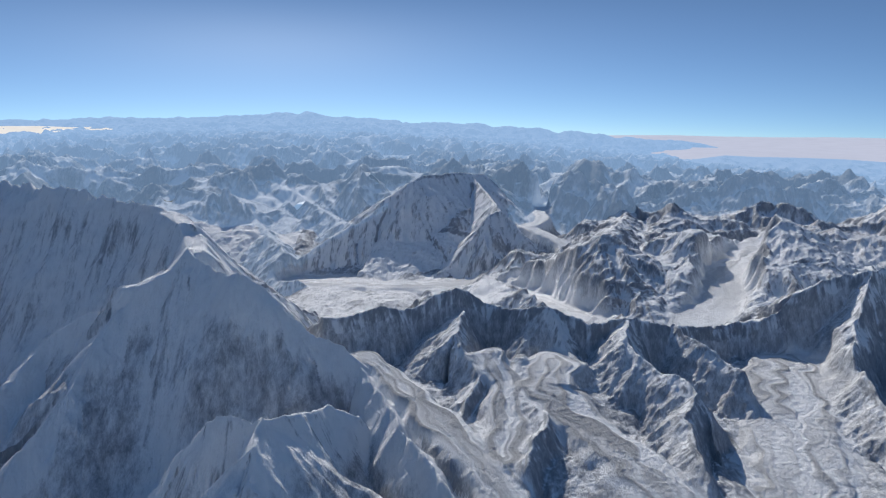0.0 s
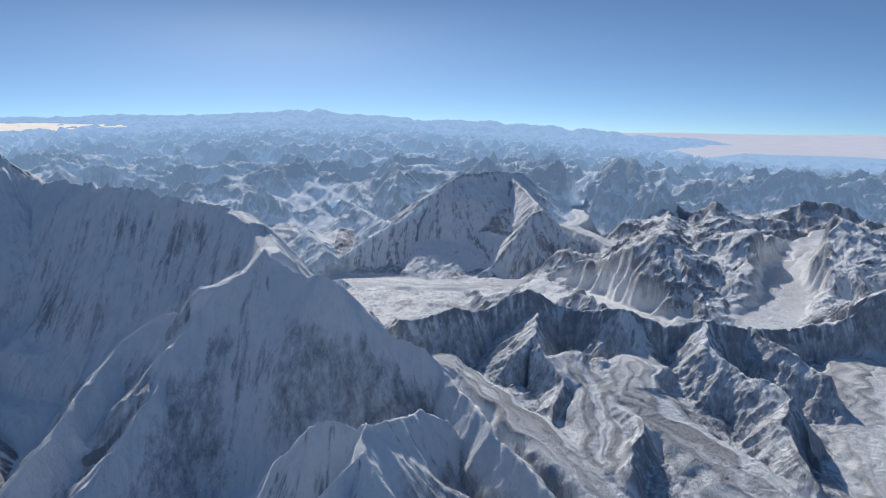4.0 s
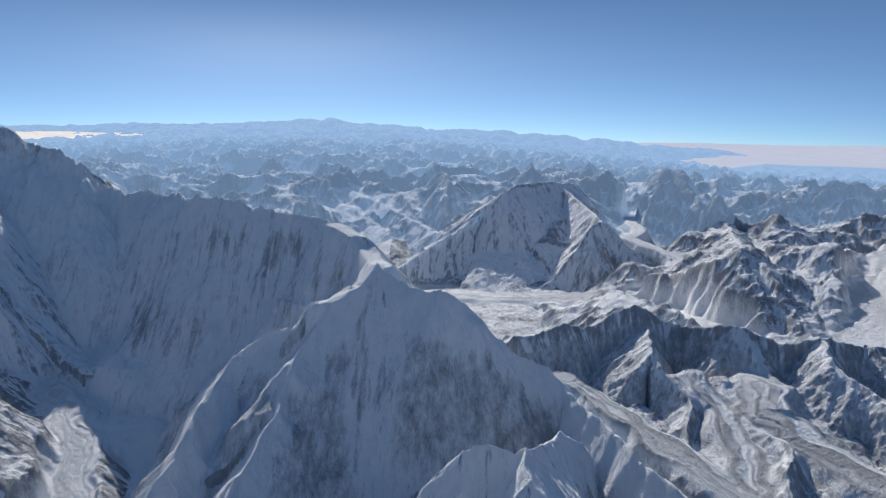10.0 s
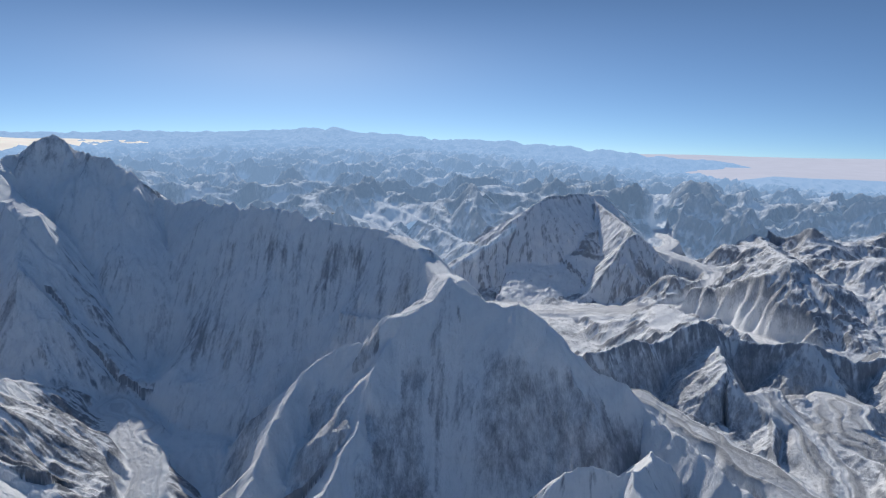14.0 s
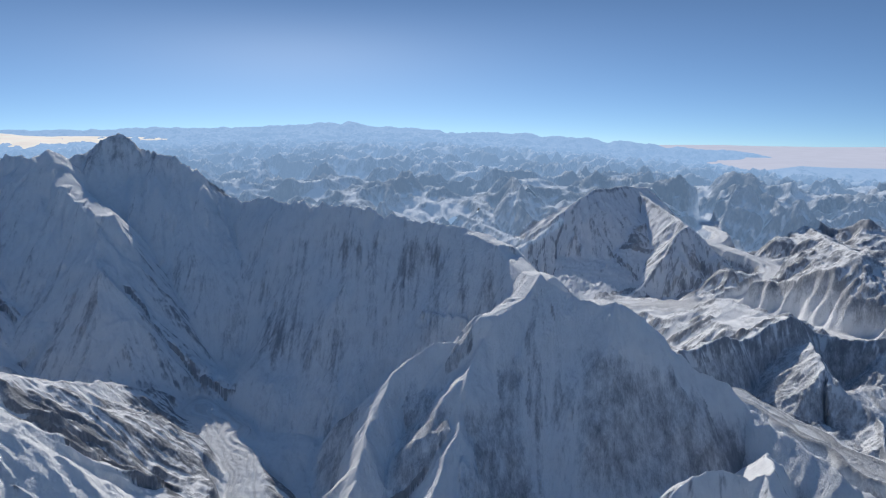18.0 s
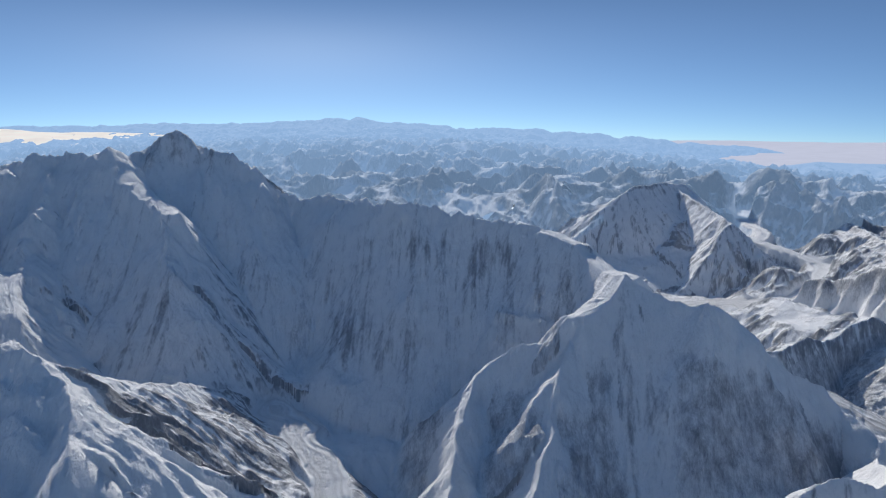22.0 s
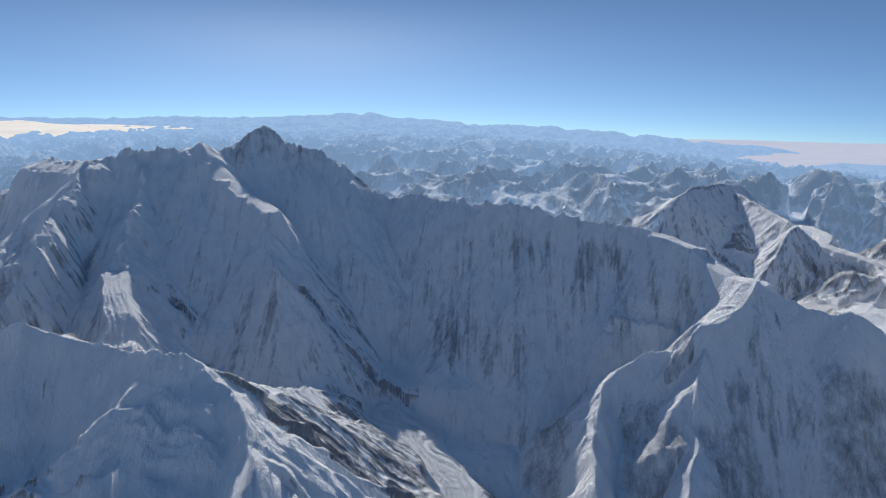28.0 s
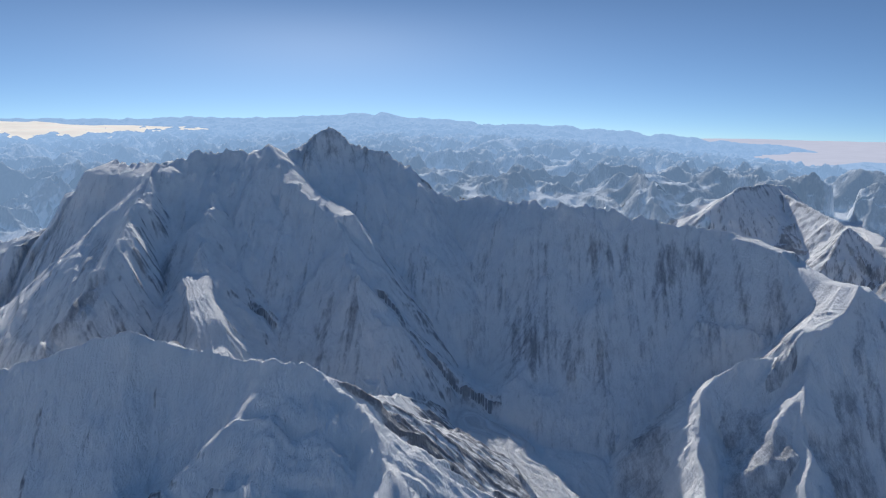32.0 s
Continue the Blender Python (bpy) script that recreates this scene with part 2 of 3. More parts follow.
# ---- the plan: crest lines (x, y, height), from west to east ----
CRESTS = {
    "summit": [(-350, 296, 245), (-346, 301, 247.5), (-340, 305, 250), (-331, 312, 250.3), (-317, 314.5, 250.3), (-309, 316, 254.4),
               (-305.5, 321.4, 249.5), (-301.5, 327, 250.5), (-297, 332, 256), (-289.4, 338.6, 260), (-282, 339, 256), (-278, 338.8, 252.8), (-270, 338.6, 251.8),
               (-262, 338.4, 248.4), (-254, 338.2, 245.8), (-249, 338, 240.6), (-241, 337.5, 232.7)],
    "west_shelf": [(-490, 326, 188), (-427, 328, 210.5), (-412, 330, 217), (-398, 330, 232.5), (-392, 330, 236), (-386, 330, 243.8), (-381, 330, 242.6), (-366, 328, 243.4), (-356, 318, 244.2), (-346, 306, 248)],
    "west_edge": [(-346, 301, 247.5), (-352, 303, 243.5), (-357.6, 300, 238.5), (-363, 297, 232), (-366, 294, 226), (-370, 292, 221.5), (-374, 290, 214), (-378, 287, 207), (-384, 275, 196)],
    "ramp": [(-313, 319, 251.5), (-304, 312.5, 246.5), (-294, 305.5, 240), (-284, 299.5, 234.6), (-273, 293, 230)],
    "ramp_low": [(-281, 293, 230), (-271, 280, 223), (-264, 266, 211), (-258, 256, 197), (-252, 248, 181)],
    "wall_cap": [(-124.5, 290, 223.5), (-120.5, 286.5, 225), (-116.7, 282.6, 224.4), (-109, 275.6, 222.3), (-104.6, 271, 218.2), (-99.7, 260.5, 215.8), (-96, 250, 217)],
    "ledge": [(-138, 268.5, 196.3), (-129, 263.6, 196.7), (-120.5, 258.5, 197.4)],
    "peak_cap": [(-111, 237, 206.2), (-102, 242.5, 210.2), (-96, 246.5, 217)],
    "shoulder_rib": [(-350, 292, 243), (-346, 265, 233), (-340.4, 243, 225), (-341.5, 214, 210.5), (-343, 195, 197), (-345, 180, 185)],
    "terrace_rib": [(-331, 310, 248), (-325, 280, 229.5), (-316, 250, 213.5), (-304, 228, 205), (-292, 214, 191)],
    "wall": [(-241, 337.5, 232.7), (-231, 335, 228.8), (-218, 330, 232), (-210, 325, 231.4), (-198.5, 318, 232.2), (-190.5, 313, 230.6), (-178, 309, 233.2),
             (-170.5, 307, 232.4), (-163, 305, 229.2), (-154, 302, 229.3), (-147, 300, 227.5), (-133, 295.6, 227.2), (-122.6, 289, 226.3),
             (-116.7, 283, 224.6), (-109, 276, 222.4), (-104.6, 271.5, 218), (-99.7, 260.7, 215.5), (-95.5, 247, 218)],
    "peak_west": [(-160, 175, 156), (-157, 187, 162), (-155, 195, 166), (-153, 206, 171), (-151, 219, 177), (-149.5, 226, 181), (-148.5, 232, 184.6), (-141.4, 237, 189.3),
                  (-135, 237, 193.5), (-128.5, 236.8, 195.8), (-119.4, 235.6, 197.5), (-114.3, 235, 202.6), (-111.4, 237, 206.8), (-102, 243, 210.2), (-95, 247, 218.2)],
    "peak_rib": [(-114.5, 235, 201), (-120.5, 224, 192.8), (-123.5, 209, 178), (-131, 193.5, 167.5), (-137, 176, 155), (-140, 160, 145)],
    "peak_east": [(-95, 247, 218.2), (-90, 243, 214.8), (-84.5, 239.6, 212.6), (-78, 235.4, 210.6), (-72, 232, 213), (-63, 230, 208.8), (-55, 228.2, 200.9),
                  (-45, 228.4, 191.5), (-35, 229, 185), (-30.5, 228, 179), (-20, 212, 175), (-11, 196, 172.5), (-1, 178, 169), (11, 155, 163), (21, 130, 155)],
    "spur": [(-84, 173, 163), (-74, 172.6, 175), (-64.7, 172, 186), (-59, 171.3, 188), (-53, 170, 187.4), (-48.6, 169.5, 188.8), (-42, 180, 185),
             (-36.2, 195.6, 179), (-28, 205, 171.5)],
    "spur_rib": [(-48.6, 169.3, 188.6), (-49.4, 158, 185.6), (-53, 155, 181.8), (-58.9, 153.5, 177.2), (-64, 149, 170), (-71, 142, 160)],
    "front": [(-372, 176, 196), (-345, 178, 205), (-321, 181, 212.5), (-312.7, 182.3, 215.5), (-304, 183.5, 217.8), (-297, 184.4, 214.4), (-288, 183.5, 213.3),
              (-274, 177.6, 213.6), (-261, 172.2, 216.2), (-254.5, 169.8, 214.8), (-247, 167, 210.5), (-240.8, 163.5, 208.2), (-234, 165.7, 202),
              (-228, 168, 196.8), (-216.6, 172.1, 186.1), (-205, 175, 174), (-196, 176, 164)],
    "front_rib": [(-239, 163, 207.5), (-235.5, 150, 203), (-233.5, 137, 197), (-232.5, 122, 186)],
    "front_back": [(-254, 170, 214), (-250, 190, 201), (-245, 212, 189), (-240.5, 230, 180.4), (-232, 243, 172)],
    "barrier": [(-46, 248, 191), (-38, 253, 189.6), (-25, 261.3, 191.4), (-11.3, 269, 187.4), (-2, 273.7, 193), (5.4, 277.5, 195.2), (18, 280, 188),
                (27.4, 275.3, 186.4), (45.7, 266.2, 190), (59, 263.8, 184.2), (77.3, 263.6, 187.2), (93, 267, 183.3), (104.4, 271.8, 180.6), (126.6, 283, 177),
                (141, 283.6, 182), (151, 284, 184), (158, 284.2, 192.4), (172, 284.7, 199), (188.6, 285.3, 203), (230, 286, 208), (290, 290, 205)],
    "barrier_rib_a": [(10, 266, 189), (4.9, 247, 184.8), (11.9, 238, 180.9), (15.2, 228, 176.5), (10.0, 216, 173.2), (6.9, 205, 169.0)],
    "barrier_rib_b": [(77, 262, 186.8), (74.1, 246, 185.0), (75.2, 237, 180.8), (80.0, 229, 178.0), (85.8, 222, 178.6), (88.6, 211, 176.9), (81.9, 203, 173.7), (79.9, 192, 171.4), (78.9, 176, 168.5)],
    "barrier_rib_c": [(100, 268, 182.0), (108, 250, 178.0), (118, 236, 173), (128, 225, 168)],
    "barrier_rib_f": [(34, 240, 181), (36.2, 222, 178.4), (35.8, 206, 176.5), (33.3, 195, 174.4), (25.1, 176, 171.2), (18.1, 160, 167.9)],
    "barrier_rib_d": [(190, 285, 203), (172, 262, 188), (160, 240, 178), (155, 215, 172), (150, 190, 165)],
    "barrier_rib_e": [(45.7, 266.2, 190), (52, 248, 178), (58, 236, 172)],
    "dome": [(-118, 498, 146), (-99, 512, 157), (-86.7, 520, 164.3), (-71.7, 530, 173), (-56, 540, 181.5), (-38, 552, 191.4), (-28.5, 560, 203),
             (-14, 573, 208.5), (13, 598, 208.5), (38, 617.6, 204.5), (52.6, 622, 192.4), (75, 629, 184), (110, 640, 176)],
    "dome_rib": [(30, 605, 202), (40, 560, 193), (46, 524.7, 188), (36.2, 512.3, 185.4), (23, 500.4, 170), (10, 489, 155), (-5, 476, 146)],
    "dome_rib_b": [(46, 524, 188), (62, 510, 172), (72, 494, 156)],
    "crag": [(53.7, 385.7, 170), (66.3, 384.3, 181.5), (85, 382.3, 192.5), (94.4, 381.3, 198), (102.5, 380.5, 196), (111, 380, 190), (118.8, 379, 178), (126, 372, 170)],
    "crag_back": [(94.4, 381.3, 198), (112, 430, 192), (130, 480, 186), (150, 540, 182), (170, 600, 178)],
    "crag_rib": [(102, 380, 196), (106, 362, 184), (109, 345, 172), (112, 330, 165)],
    "crag_rib_b": [(85, 382, 192.5), (78, 368, 180), (70, 352, 166), (64, 338, 156)],
    "crag_rib_c": [(111, 380, 190), (120, 362, 178), (124, 346, 169)],
    "icefield": [(141, 411, 190), (156, 404.6, 197), (179, 395, 198), (189.5, 390, 206), (197.5, 387, 209.4), (207.3, 385, 204.5), (223.7, 383, 195), (249, 378.5, 199), (300, 372, 205)],
    "west_range": [(-300, 850, 172), (-240, 781.5, 178.3), (-188, 708, 186), (-153, 659, 184.4), (-123, 616, 177.5), (-73, 544.7, 168), (-50, 515, 155)],
    "west_range_b": [(-200, 640, 168), (-165, 580, 166), (-130, 520, 160), (-105, 470, 148)],
    "snow_range": [(-430, 950, 136), (-384, 992, 142.5), (-359, 1021.6, 150), (-332, 1053, 156), (-297, 1094, 163), (-251, 1148, 166), (-208, 1186, 166.5), (-151, 1220, 162.5),
                   (-91, 1256, 165.5), (-16, 1301, 157), (52, 1342, 159), (128, 1323, 163), (170, 1309, 157), (211, 1296, 150), (300, 1290, 145)],
    "east_horn": [(340, 1010, 150), (370, 1000, 169), (395, 990, 160), (440, 960, 172), (480, 950, 150)],
    "east_horn_b": [(375, 890, 160), (395, 900, 172), (420, 910, 165)],
    "west_hills": [(-520, 960, 130), (-375, 900, 147), (-362, 950, 151), (-300, 1000, 146)],
    "horizon_east": [(-245, 3400, 140), (-75, 3400, 139), (37, 3400, 144), (235, 3400, 132), (433, 3400, 122), (576, 3400, 104), (632, 3400, 115), (774, 3400, 95),
                     (889, 3400, 78), (1174, 3400, 68), (1346, 3400, 49), (1465, 3400, 12)],
    "horizon": [(-3600, 4600, 70), (-2998, 4600, 75), (-2616, 4600, 85), (-2234, 4600, 101), (-1853, 4600, 104), (-1547, 4600, 117), (-1319, 4600, 128), (-1128, 4600, 146), (-1051, 4600, 151),
                (-976, 4600, 138), (-918, 4600, 157), (-786, 4600, 130), (-557, 4600, 122), (-329, 4600, 107)],
    "horizon_west": [(-2900, 3800, 50), (-2484, 3800, 63), (-2291, 3800, 88), (-2037, 3800, 104), (-1756, 3800, 87), (-1438, 3800, 120), (-1200, 3800, 110)],
    "east_edge": [(700, 1900, 105), (800, 1900, 119), (880, 1900, 116), (1008, 1900, 115), (1136, 1900, 112), (1246, 1900, 106), (1400, 1900, 100)],
    "horn": [(70, 720, 166), (89.5, 720, 174), (116.3, 720, 187), (144.6, 722, 173), (182, 730, 165), (230, 740, 175)],
    "east_range": [(186, 600, 168), (221, 600, 178), (231.6, 600, 183), (250, 602, 168), (290, 610, 178)],
}
# steepness towards the viewer and away, strength of the ribs
STEEP = {"ledge": (1.8, 1.5, 0.1), "west_shelf": (1.2, 0.9, 0.4), "west_edge": (1.7, 1.6, 0.5), "summit": (1.35, 0.9, 0.7), "ramp": (1.2, 0.5, 0.2), "wall_cap": (1.3, 1.2, 0.1), "peak_cap": (1.3, 1.2, 0.1), "ramp_low": (1.1, 1.1, 0.5), "shoulder_rib": (1.7, 1.7, 0.5), "terrace_rib": (0.9, 1.0, 0.5), "wall": (1.4, 1.15, 0.7), "peak_west": (1.35, 1.25, 0.5), "peak_rib": (1.15, 1.2, 0.5), "peak_east": (1.5, 1.4, 0.25),
         "spur": (1.6, 1.3, 0.2), "spur_rib": (1.6, 1.1, 0.4), "front": (1.35, 0.9, 0.25), "front_rib": (1.1, 1.1, 0.5), "front_back": (0.8, 0.8, 0.9), "barrier": (1.75, 0.8, 0.3), "barrier_rib_a": (0.8, 1.6, 0.5), "barrier_rib_b": (0.8, 1.6, 0.5), "barrier_rib_c": (0.9, 1.75, 0.4), "barrier_rib_d": (0.9, 1.75, 0.4), "barrier_rib_f": (0.8, 1.6, 0.5),
         "dome": (0.80, 0.7, 0.15), "dome_rib": (1.15, 1.15, 0.4), "crag": (1.15, 0.9, 0.25), "crag_rib": (1.15, 1.3, 0.25), "crag_rib_b": (1.1, 1.2, 0.25), "crag_rib_c": (1.15, 1.3, 0.25), "crag_back": (0.6, 0.6, 0.2), "icefield": (0.5, 0.6, 0.4),
         "snow_range": (0.55, 0.5, 1.0), "west_hills": (0.5, 0.5, 1.0), "horizon_east": (0.5, 0.5, 0.0), "horizon": (0.45, 0.5, 0.0), "horizon_west": (0.5, 0.5, 0.0), "east_edge": (0.3, 0.3, 0.5), "horn": (0.7, 0.7, 0.8),
         "west_range": (0.8, 0.7, 1.0), "west_range_b": (0.7, 0.7, 1.0), "east_range": (0.6, 0.6, 0.6), "east_horn": (0.6, 0.6, 0.8), "east_horn_b": (0.6, 0.6, 0.8)}
# lines whose slope changes on the way down: distance, slope above it, slope below it (towards the viewer, away)
BEND = {"west_shelf": ((13, 0.36, 1.6), (200, 0.9, 0.9)), "dome": ((42, 0.98, 0.42), (200, 0.7, 0.7)), "summit": ((60, 0.95, 1.5), (200, 0.9, 0.9)), "ramp": ((7, 0.12, 1.5), (2.5, 0.1, 1.3)), "wall_cap": ((2, 0.12, 1.5), (5, 0.1, 1.2)), "peak_cap": ((1.0, 0.3, 1.5), (6, 0.15, 1.2)), "ledge": ((0.8, 0.1, 1.8), (1.2, 0.1, 1.5))}
# depth of the gullies on the faces towards the viewer and away
GULLY = {0: (0.4, 0.8), 1: (0.5, 1.0), 2: (0.15, 0.5), 3: (0.45, 1.1), 4: (0.65, 1.4), 5: (0.35, 0.7), 6: (1.3, 1.3), 7: (1.2, 1.2), 8: (0.85, 0.85), 9: (0.85, 0.85), 10: (0.85, 0.85), 11: (0.9, 0.9)}
# fresh snow dusted over the rock; its pale blue grey also paints in haze
DUST_HAZE = {0: 1.0, 1: 0.95, 2: 0.9, 3: 0.55, 4: 0.85, 5: 1.0, 6: 0.75, 7: 0.8, 8: 1.0, 9: 0.9, 10: 0.9, 11: 1.0}
# how broken the slopes are
CALM = {0: 0.6, 1: 0.6, 2: 0.35, 3: 0.7, 4: 1.3, 5: 1.3, 6: 1.6, 7: 1.0, 8: 1.2, 9: 1.3, 10: 1.4, 11: 1.2}
# slope over which rock comes through
BARE = {0: 2.35, 1: 5.0, 2: 2.9, 3: 0.68, 4: 1.0, 5: 1.6, 6: 0.95, 7: 1.25, 8: 1.0, 9: 1.0, 10: 1.0, 11: 0.95}
OWNER = {"ledge": 0, "west_shelf": 0, "west_edge": 0, "summit": 0, "ramp": 0, "wall_cap": 0, "peak_cap": 1, "ramp_low": 0, "shoulder_rib": 0, "terrace_rib": 0, "wall": 0, "peak_west": 1, "peak_rib": 1, "peak_east": 1, "spur": 2, "spur_rib": 2, "front": 3, "front_rib": 3, "front_back": 3,
         "dome": 5, "dome_rib": 5, "dome_rib_b": 5, "crag": 6, "crag_back": 6, "crag_rib": 6, "crag_rib_b": 6, "crag_rib_c": 6, "icefield": 7, "west_range": 8, "west_range_b": 8, "horn": 9, "east_range": 10, "snow_range": 11, "east_horn": 11, "east_horn_b": 11, "west_hills": 11, "horizon_east": 11, "horizon": 11, "horizon_west": 11, "east_edge": 11}
# valley floors (x, y, height)
FLOORS = [(-190, 240, 158), (-230, 250, 164), (-160, 250, 156), (-175, 205, 150), (-200, 180, 148), (-170, 150, 128), (-19, 231, 173), (9, 190, 169), (-32, 188, 150), (-18, 165, 138), (-2, 145, 128), (35, 224, 173),
          (59, 191, 166), (76, 167, 162), (127, 218, 161), (113, 192, 158), (142, 258, 165), (-90, 150, 118), (0, 115, 118), (-260, 115, 100), (-330, 120, 105),
          (-71, 460, 140), (1, 457, 145), (70, 397, 154), (-34, 391, 146), (100, 513, 158), (120, 640, 165), (106, 318, 164), (206, 474, 170), (277, 430, 178),
          (-150, 450, 130), (-330, 450, 110), (-430, 240, 165), (190, 330, 172)]
# glaciers: (x, y, height) down the flow, then half width
GLACIERS = {
    "glacier_a": ([(-30, 239, 179.3), (-19, 230, 176), (-6, 212, 173), (8, 190, 169.5), (20, 168, 165), (33, 140, 158)], 7.5),
    "glacier_b": ([(18, 240, 180), (24, 225, 175), (22, 205, 171), (19, 186, 168)], 7.5),
    "glacier_c": ([(44, 240, 177), (37, 224, 174.5), (48, 205, 170), (60, 185, 167), (72, 160, 162), (80, 135, 157)], 12.0),
    "glacier_d": ([(146, 262, 168), (129, 222, 163), (115, 192, 159), (108, 165, 155), (104, 135, 150)], 17.0),
    "glacier_main": ([(-110, 485, 138), (-66, 469, 142), (-32, 450, 146), (2, 443, 148.5), (34, 430, 152), (53, 399, 156), (64, 359, 160.5), (74, 328, 164)], 15.0),
    "glacier_high": ([(122, 690, 171), (92, 620, 174.5), (85, 556, 174), (70, 534, 172), (90, 505, 168), (98, 488, 165), (75, 449, 159.5), (53, 436, 155)], 8.5),
    "glacier_east": ([(245, 470, 183), (198, 420, 179), (168, 382, 175.5), (150, 342, 170.5), (128, 312, 167)], 16.0),
    "glacier_hanging": ([(-317, 251, 211.8), (-311, 240, 208.3), (-305, 230, 204), (-299, 221, 197.5)], 5.5),
    "glacier_cirque": ([(-222, 247, 165), (-209, 237, 163), (-197, 219, 159), (-186, 195, 153), (-178, 160, 146)], 8.0),
}


def along(X, Y, pts, steep=30.0):
    """For each place the nearest stretch of a line: distance (plus to the line's left), height there, length along."""
    best = np.full(X.shape, -1e9, np.float32)
    dist, side, z, s = np.zeros_like(best), np.zeros_like(best), np.zeros_like(best), np.zeros_like(best)
    run = 0.0
    for (ax, ay, az), (bx, by, bz) in zip(pts[:-1], pts[1:]):
        ex, ey = bx - ax, by - ay
        n = math.hypot(ex, ey)
        u = np.clip(((X - ax) * ex + (Y - ay) * ey) / (n * n), 0, 1)
        dx, dy = X - ax - u * ex, Y - ay - u * ey
        d = np.sqrt(dx * dx + dy * dy)
        score = az + u * (bz - az) - steep * d
        hit = score > best
        best = np.where(hit, score, best)
        dist = np.where(hit, d, dist)
        side = np.where(hit, (ex * dy - ey * dx) / (n * d + 1e-4), side)
        z = np.where(hit, az + u * (bz - az), z)
        s = np.where(hit, run + u * n + 0.8 * (dx * ex + dy * ey) / n, s)
        run += n
    return dist, side, z, s


def skyline_dip(az):
    """How far under eye level the farthest tops stand, in degrees, by bearing."""
    return np.interp(az, (-40, -33, -20, -12, 0, 6, 11, 22, 33, 42), (2.9, 2.8, 2.5, 2.3, 2.4, 2.9, 3.4, 4.6, 5.3, 5.6))


def far_height(X, Y):
    dx, dy = X + 109, Y - 15
    D = np.sqrt(dx * dx + dy * dy)
    az = np.degrees(np.arctan2(dx, dy))
    a = skyline_dip(np.clip(az, -42, 42))
    dip = a + (7.0 - a) * np.exp(-(np.maximum(D, 400) - 700) / 1100)
    top = 276 - D * np.tan(np.radians(dip))
    wx, wy = X + 40 * perlin(X / 190, Y / 190), Y + 40 * perlin(X / 190 + 50, Y / 190)
    r = ridged(wx / 180, wy / 180, 5, 0.5)
    plain = ridged(wx / 210, wy / 210, 4, 0.5)
    r = r + (plain - r) * smooth(D, 1900, 3600)
    broad = perlin(X / 620 + 3, Y / 620)
    return top - 4 + 9 * broad + (62 + 30 * smooth(D, 620, 1000) - 30 * smooth(D, 1900, 4400)) * (np.clip(r, 0, 1) - 0.62)


def blur(a, n):
    """Mean over a square of cells, twice."""
    for _ in range(2):
        for axis in (0, 1):
            pad = [(n + 1, n) if k == axis else (0, 0) for k in (0, 1)]
            c = np.cumsum(np.pad(a, pad, mode="edge").astype(np.float64), axis=axis)
            c = np.moveaxis(c, axis, 0)
            a = np.moveaxis((c[2 * n + 1:] - c[:-2 * n - 1]) / (2 * n + 1), 0, axis).astype(np.float32)
    return a


def tilt_of(X, Y, H):
    """Slope of a sheet along x and along y."""
    gy, gx = np.gradient(H)
    dx = gx / np.gradient(X)[1]
    return dx, (gy - dx * np.gradient(X)[0]) / np.gradient(Y)[0]


RX, RY = rng.random(256).astype(np.float32) * 0.5, rng.random(256).astype(np.float32) * 0.5


def gullies(x, y, ax, ay):
    """Waves that run down the slope, one from a random place in each cell round the point: height and slope."""
    xf, yf = np.floor(x), np.floor(y)
    fx, fy = (x - xf).astype(np.float32), (y - yf).astype(np.float32)
    xi, yi = xf.astype(np.int32), yf.astype(np.int32)
    v, g, total = 0, 0, 0
    for i in (-2, -1, 0, 1):
        for j in (-2, -1, 0, 1):
            h = PERM[PERM[(xi - i) & 255] + ((yi - j) & 255)]
            px, py = fx + i - RX[h], fy + j - RY[h]
            w = np.exp(-2 * (px * px + py * py))
            m = (px * ax + py * ay) * 6.2832
            v, g, total = v + w * np.cos(m), g - w * np.sin(m), total + w
    g = 6.2832 * g / total
    return v / total, g * ax, g * ay


def erode(X, Y, H, deep, far):
    """Cuts branching gullies into the slopes: wide ones first, then finer ones down their flanks."""
    base = blur(H, 3)
    gx, gy = tilt_of(X, Y, base)
    steep = smooth(np.hypot(gx, gy), 0.12, 0.6)
    cut, rib = np.zeros_like(H), np.zeros_like(H)
    for size, depth in ((100, 0.11), (50, 0.10), (25, 0.10), (12.5, 0.10), (6.2, 0.09), (3.1, 0.085), (1.6, 0.08)):
        part = far * (size > 5) + (1 - far) * (size < 30)
        if not np.any(part > 0.02) or (size < 12 and Y.min() > 600):
            continue
        n = np.hypot(gx, gy) + 1e-4
        k = np.minimum(n * 1.5, 1.0) / n
        v, vx, vy = gullies(X / size, Y / size, -gy * k, gx * k)
        amp = depth * size * deep * part * steep
        cut += amp * v
        rib += part * steep * v * (0.6 if size > 20 else 1.0)
        gx, gy = gx + 0.7 * amp / size * vx, gy + 0.7 * amp / size * vy
    return H + cut, rib


